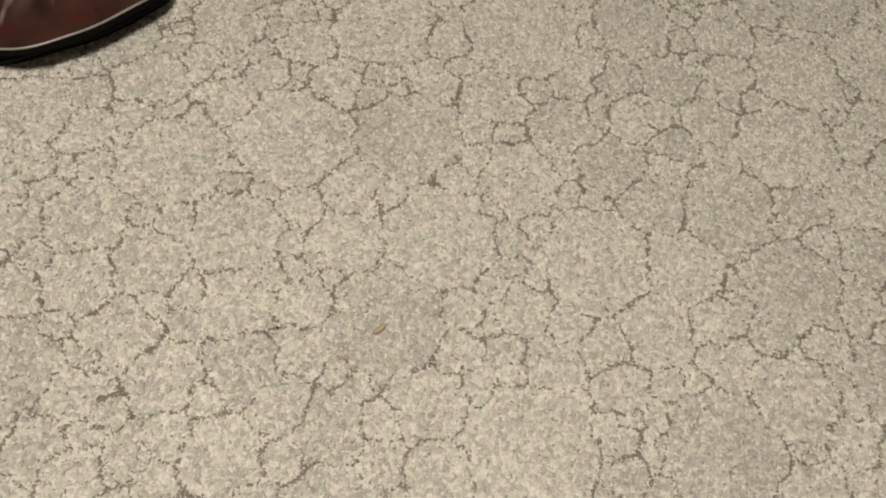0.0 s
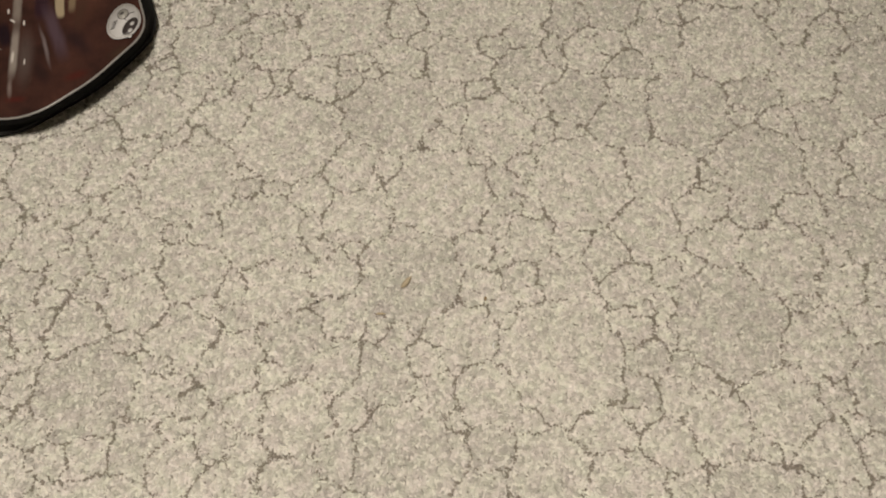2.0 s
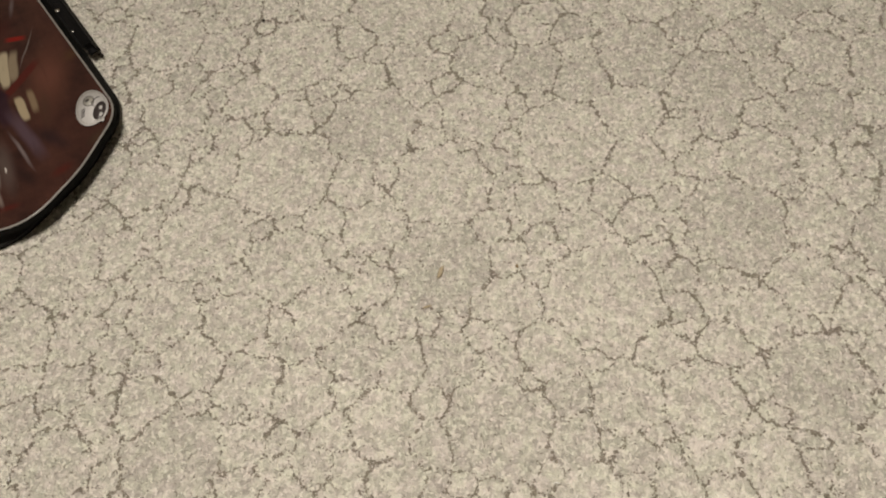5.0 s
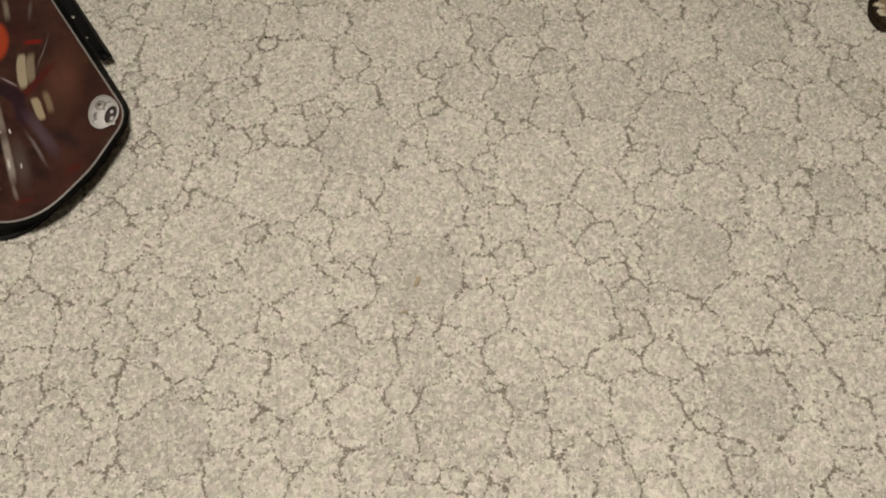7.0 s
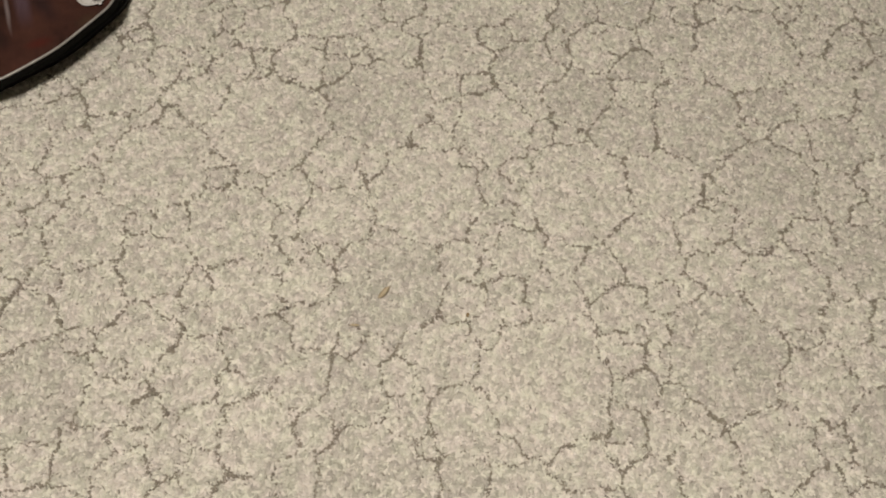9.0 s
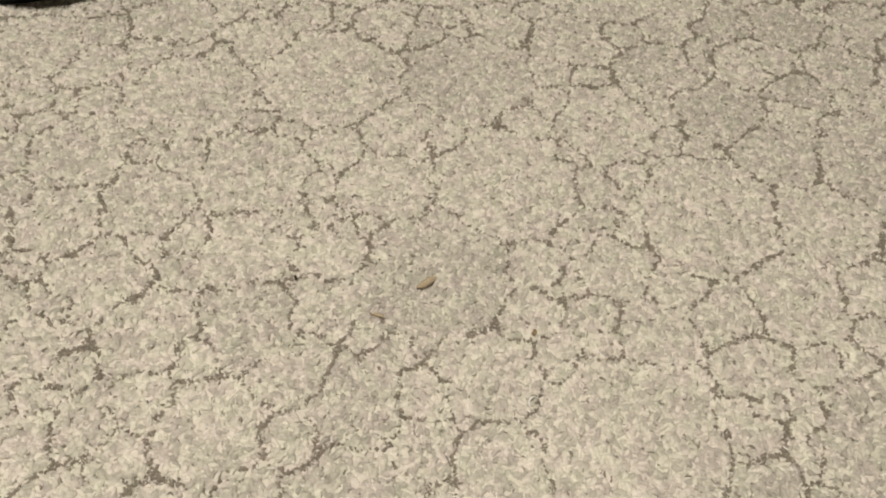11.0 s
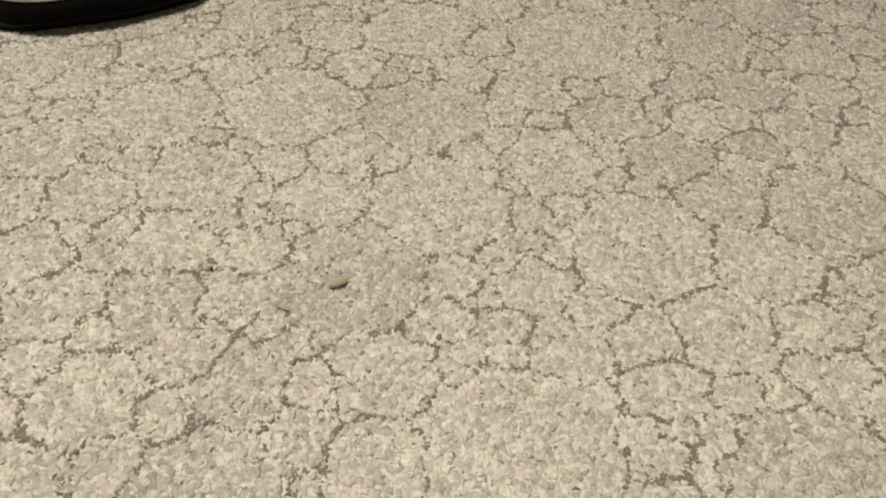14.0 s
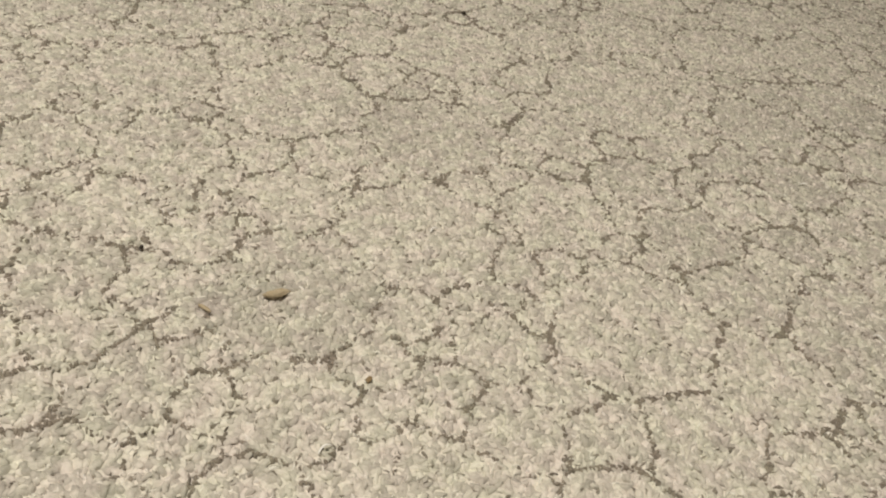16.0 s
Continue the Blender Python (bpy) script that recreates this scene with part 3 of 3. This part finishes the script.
def build_bag():
    bag = new("bag")
    bag.location = (-0.404, 0.914, 0.0)
    shift = Vector((0.40, -0.90, 0.0))
    top = rounded(OUTLINE)
    mid = Vector((-0.47, 0.93))
    base = rounded(BASE)

    def ring(src, grow, z):
        return [(x + (x - mid.x) * grow, y + (y - mid.y) * grow, z) for x, y in src]

    def skin(rings, cap):
        bm = bmesh.new()
        vs = [[bm.verts.new(Vector(p) + shift) for p in r] for r in rings]
        for r, s in zip(vs, vs[1:]):
            for i in range(len(r)):
                j = (i + 1) % len(r)
                bm.faces.new((r[i], r[j], s[j], s[i]))
        if cap:
            bm.faces.new(vs[-1])
        return bm

    gusset = skin([ring(base, 0.0, 0.004), ring(base, 0.012, 0.013), ring(base, 0.004, 0.026), ring(top, 0.004, 0.038), ring(top, -0.004, BAG_TOP - 0.003)], False)
    part("gusset", gusset, BLACK_NYLON, bag, "black nylon side wall")
    back = skin([ring(base, -0.02, 0.0005), ring(base, 0.006, 0.0008), ring(base, 0.008, 0.006), ring(base, -0.006, 0.009)], True)
    part("back_panel", back, BLACK_NYLON, bag, "black nylon back panel")
    rings = [ring(top, -0.004, BAG_TOP), ring(top, -0.010, BAG_TOP + 0.0002)]
    for i in range(1, 12):
        f = i / 12
        rings.append([(x, y, BAG_TOP + 0.0002 + 0.012 * f * f * (3 - 2 * f) + 0.0016 * noise.noise(Vector((x * 17, y * 17, 3))) * min(1, f * 3)) for x, y, _ in ring(top, -f, 0)])
    front = skin(rings, True)
    ob = part("front_panel", front, PRINT, bag, "glossy dark red-brown printed vinyl front")
    ob.location = -shift
    ob.data.transform(Matrix.Translation(-shift))
    ob.location = shift
    part("piping", tube([Vector(p) + shift for p in ring(top, 0.0, BAG_TOP)], 0.0014, True), PIPING, bag, "pale grey piping cord")
    part("piping", tube([Vector(p) + shift for p in ring(base, 0.012, 0.010)], 0.0026, True), PIPING_DARK, bag, "black piping cord")
    # stiff strap along the side, with a snap and a zip slider
    a, b = Vector((-0.262, 0.950, 0)), Vector((-0.300, 1.200, 0))
    d = (b - a).normalized()
    n = Vector((d.y, -d.x, 0))
    bm = bmesh.new()
    bmesh.ops.create_cube(bm, size=1)
    for v in bm.verts:
        s, w, h = v.co.x + 0.5, v.co.y, v.co.z + 0.5
        lean_out = -0.005 * h
        v.co = a + d * (s * (b - a).length) + n * (w * 0.013 + lean_out + 0.010) + Vector((0, 0, 0.024 + 0.021 * h)) + shift
    bmesh.ops.bevel(bm, geom=bm.edges, offset=0.0018, segments=2, affect="EDGES")
    strap = part("side_strap", bm, BLACK_STRAP, bag, "stiff black side strap")
    for at, r, name in ((Vector((-0.277, 1.040, 0.0465)), 0.0042, "snap"), (Vector((-0.268, 0.985, 0.0455)), 0.0026, "zip_slider")):
        bm = bmesh.new()
        bmesh.ops.create_uvsphere(bm, u_segments=14, v_segments=8, radius=r)
        for v in bm.verts:
            v.co.z *= 0.55
            v.co += at + shift
        part(name, bm, STEEL, strap, "small shiny nickel stud")
    # oval sticker with blurred grey and dark shapes
    def disc(cx, cy, rx, ry, turn, z, sides=36, wobble=0.0):
        bm = bmesh.new()
        t = radians(turn)
        low, up = [], []
        for i in range(sides):
            w = 1 + wobble * math.sin(3 * 2 * math.pi * i / sides + 0.6)
            ex, ey = rx * w * math.cos(2 * math.pi * i / sides), ry * w * math.sin(2 * math.pi * i / sides)
            p = Vector((cx + ex * math.cos(t) - ey * math.sin(t), cy + ex * math.sin(t) + ey * math.cos(t), z)) + shift
            low.append(bm.verts.new(p))
            up.append(bm.verts.new(p + Vector((0, 0, 0.0007))))
        bm.faces.new(up)
        for i in range(sides):
            j = (i + 1) % sides
            bm.faces.new((low[i], low[j], up[j], up[i]))
        return bm

    z = BAG_TOP + 0.0036
    cx, cy = -0.2815, 0.8145
    sticker = part("sticker", disc(cx, cy, 0.0325, 0.0225, 78, z, wobble=0.035), STICKER_WHITE, bag, "white oval vinyl sticker")

    def loop(name, x, y, rx, ry, turn, thick, material, start=0.0, end=360.0, label=""):
        t = radians(turn)
        pts = []
        for k in range(25):
            a = radians(start + (end - start) * k / 24)
            ex, ey = rx * math.cos(a), ry * math.sin(a)
            pts.append(Vector((x + ex * math.cos(t) - ey * math.sin(t), y + ex * math.sin(t) + ey * math.cos(t), z + 0.0008)) + shift)
        part(name, tube(pts, thick, sides=6), material, sticker, label)

    loop("outline", cx, cy, 0.0300, 0.0200, 78, 0.0004, STICKER_GREY, label="thin grey printed outline")
    loop("ring", cx - 0.0005, cy + 0.0135, 0.0090, 0.0075, 78, 0.0005, STICKER_DARK, label="thin dark printed ring")
    part("grey_patch", disc(cx - 0.0005, cy + 0.0135, 0.0086, 0.0071, 78, z + 0.0004), STICKER_GREY, sticker, "pale grey printed patch")
    part("dark_patch", disc(cx + 0.0085, cy - 0.0110, 0.0165, 0.0085, 62, z + 0.0005), STICKER_DARK, sticker, "dark printed patch")
    loop("curl", cx + 0.0095, cy + 0.0075, 0.0085, 0.0055, 40, 0.0006, STICKER_DARK, 10, 190, "dark printed curl")
    for k in range(4):
        part("grey_bar", disc(cx - 0.0150 + k * 0.0012, cy - 0.0105 + k * 0.0040, 0.0036, 0.0009, 20, z + 0.0005), STICKER_DARK, sticker)
    part("dark_dot", disc(cx - 0.0020, cy + 0.0150, 0.0030, 0.0022, 20, z + 0.0009), STICKER_DARK, sticker)
    for k in range(3):
        part("pale_bump", disc(cx - 0.0010 + k * 0.0045, cy - 0.0270 - k * 0.0012, 0.0030, 0.0024, 70, z + 0.0009, sides=14), STICKER_WHITE, sticker)
    for dx, dy in ((0.0115, -0.0065), (0.0085, -0.0185)):
        part("pale_spot", disc(cx + dx, cy + dy, 0.0036, 0.0026, 60, z + 0.0008), STICKER_WHITE, sticker)
    return tagged(bag, "dark red-brown printed vinyl bag with grey piping lying on the carpet", "bag")


build_bag()


# ---- small things on the carpet ----
def lump(name, at, size, turn, material, label, category, seed=0, group=""):
    bm = bmesh.new()
    bmesh.ops.create_icosphere(bm, subdivisions=3, radius=1)
    for v in bm.verts:
        w = 1 + 0.28 * noise.noise(v.co * 1.4 + Vector((seed, 3, 1))) + 0.1 * noise.noise(v.co * 4 + Vector((1, seed, 5)))
        v.co = Vector((v.co.x * size[0] * w, v.co.y * size[1] * w + 0.35 * size[1] * math.sin(v.co.x * 2), v.co.z * size[2] * w))
    ob = part(name, bm, material)
    ob.matrix_world = pose(*at, 0, 0, turn)
    return tagged(ob, label, category, group)


lump("crumb", (0.025, 0.384, 0.0035), (0.0092, 0.0029, 0.0029), 31, CRUMB, "small dry light-brown crumb lying on the carpet", "crumb", 4)

for i, (x, y, turn, size) in enumerate([
    (0.112, 0.284, 62, 0.010), (-0.198, 0.885, 20, 0.005), (0.102, 0.508, 70, 0.008), (0.468, 0.563, 165, 0.012),
    (-0.433, 0.544, 80, 0.007), (-0.482, 0.467, 40, 0.004), (-0.329, 0.437, 10, 0.004), (-0.527, 0.396, 60, 0.005), (0.412, 0.764, 15, 0.009), (0.012, 0.091, 150, 0.007),
]):
    t = radians(turn)
    bow = 0.25 * size * (-1) ** i
    pts = [Vector((x + math.cos(t) * s * size - math.sin(t) * bow * (1 - 4 * s * s), y + math.sin(t) * s * size + math.cos(t) * bow * (1 - 4 * s * s), 0.0022 + 0.0008 * math.sin(6 * s))) for s in [k / 8 - 0.5 for k in range(9)]]
    ob = part("lint", tube(pts, 0.0009, sides=6, taper=True), LINT)
    tagged(ob, "tiny white thread of lint on the carpet", "lint", "lint on the carpet")

STRAW = speckled("yellow_green_straw", (0.30, 0.32, 0.08), (0.48, 0.47, 0.20), 200, 0.6)
for x, y, turn, size in ((0.844, 0.373, 40, 0.013), (0.837, 0.370, 100, 0.008)):
    t = radians(turn)
    pts = [Vector((x + math.cos(t) * k * size, y + math.sin(t) * k * size, 0.0012 + 0.0006 * math.cos(4 * k))) for k in (-0.5, -0.25, 0, 0.25, 0.5)]
    tagged(part("straw", tube(pts, 0.0009, sides=6, taper=True), STRAW), "tiny yellow-green bit of straw on the carpet", "straw", "straw bits on the carpet")

lump("speck", (-0.005, 0.917, 0.002), (0.0028, 0.0022, 0.0018), 10, SPECK, "tiny dark speck lying on the carpet", "speck", 2, "specks on the carpet")
lump("speck", (-0.084, 0.382, 0.0012), (0.0019, 0.0015, 0.0013), 70, SPECK, "tiny dark speck lying on the carpet", "speck", 6, "specks on the carpet")
lump("crumb", (0.1145, 0.3445, 0.0014), (0.0024, 0.0019, 0.0017), 30, CRUMB_BROWN, "tiny brown grain lying on the carpet", "crumb", 8)
lump("crumb", (-0.012, 0.351, 0.0012), (0.0058, 0.0014, 0.0014), -18, CRUMB, "thin curved light-brown flake lying on the carpet", "crumb", 11)


# ---- things at the edge: a fleecy slipper and an orange ball ----
def build_slipper():
    slipper = new("slipper")
    slipper.matrix_world = pose(1.049, 0.518, 0.0, 0, 0, 28)
    def oval(fx, fy, z, sides=40):
        return [Vector((0.115 * fx * math.cos(2 * math.pi * i / sides), (0.046 + 0.006 * math.cos(2 * math.pi * i / sides + math.pi)) * fy * math.sin(2 * math.pi * i / sides), z)) for i in range(sides)]
    def loft(rings, cap=True):
        bm = bmesh.new()
        vs = [[bm.verts.new(p) for p in r] for r in rings]
        for r, s in zip(vs, vs[1:]):
            for i in range(len(r)):
                j = (i + 1) % len(r)
                bm.faces.new((r[i], r[j], s[j], s[i]))
        if cap:
            bm.faces.new(vs[-1])
        bmesh.ops.recalc_face_normals(bm, faces=bm.faces)
        return bm
    part("sole", loft([oval(0.96, 0.94, 0.0), oval(1.0, 1.0, 0.003), oval(1.0, 1.0, 0.009), oval(0.95, 0.92, 0.012)]), PLUSH_BROWN, slipper, "dark brown sole")
    part("upper", loft([oval(0.97, 0.95, 0.010), oval(1.0, 1.0, 0.015), oval(0.97, 0.95, 0.021), oval(0.92, 0.87, 0.023), oval(0.88, 0.82, 0.019)], False), PLUSH_BROWN, slipper, "dark brown plush rim")
    part("lining", loft([oval(0.90, 0.84, 0.014), oval(0.86, 0.79, 0.024), oval(0.5, 0.4, 0.022)]), LINING, slipper, "tan fleece lining")
    rnd = random.Random(9)
    shapes = []
    for k in range(4):
        bm = bmesh.new()
        bmesh.ops.create_icosphere(bm, subdivisions=2, radius=0.0058)
        for v in bm.verts:
            v.co *= 1 + 0.9 * noise.noise(v.co * 260 + Vector((k * 7, 2, 5)))
        ob = part("fleece_tuft", bm, BEAD, slipper)
        shapes.append(ob.data)
        ob.location = (0.1065 * math.cos(0.4 + k * 1.6), 0.0435 * math.sin(0.4 + k * 1.6), 0.0225)
    for i in range(46):
        a = 2 * math.pi * i / 46 + rnd.uniform(-0.05, 0.05)
        inward = rnd.uniform(0.84, 0.97)
        made = new("fleece_tuft", rnd.choice(shapes))
        made.parent = slipper
        made.location = (0.1105 * inward * math.cos(a), 0.0465 * inward * math.sin(a), 0.0215)
        made.rotation_euler = (0, 0, rnd.uniform(0, 6))
        made.scale = (rnd.uniform(0.5, 1.4), rnd.uniform(0.6, 1.1), rnd.uniform(0.6, 0.9))
    return tagged(slipper, "dark brown plush slipper with tufted cream fleece standing on the carpet", "slipper")


build_slipper()


def build_ball():
    bm = bmesh.new()
    bmesh.ops.create_uvsphere(bm, u_segments=36, v_segments=24, radius=0.02)
    for v in bm.verts:
        if abs(v.co.z) < 0.0012:
            v.co *= 0.965
    ob = part("toy_ball", bm, ORANGE)
    ob.matrix_world = pose(0.872, 0.341, 0.0195, 20, 15, 0)
    return tagged(ob, "small orange rubber toy ball on the carpet", "ball")


build_ball()
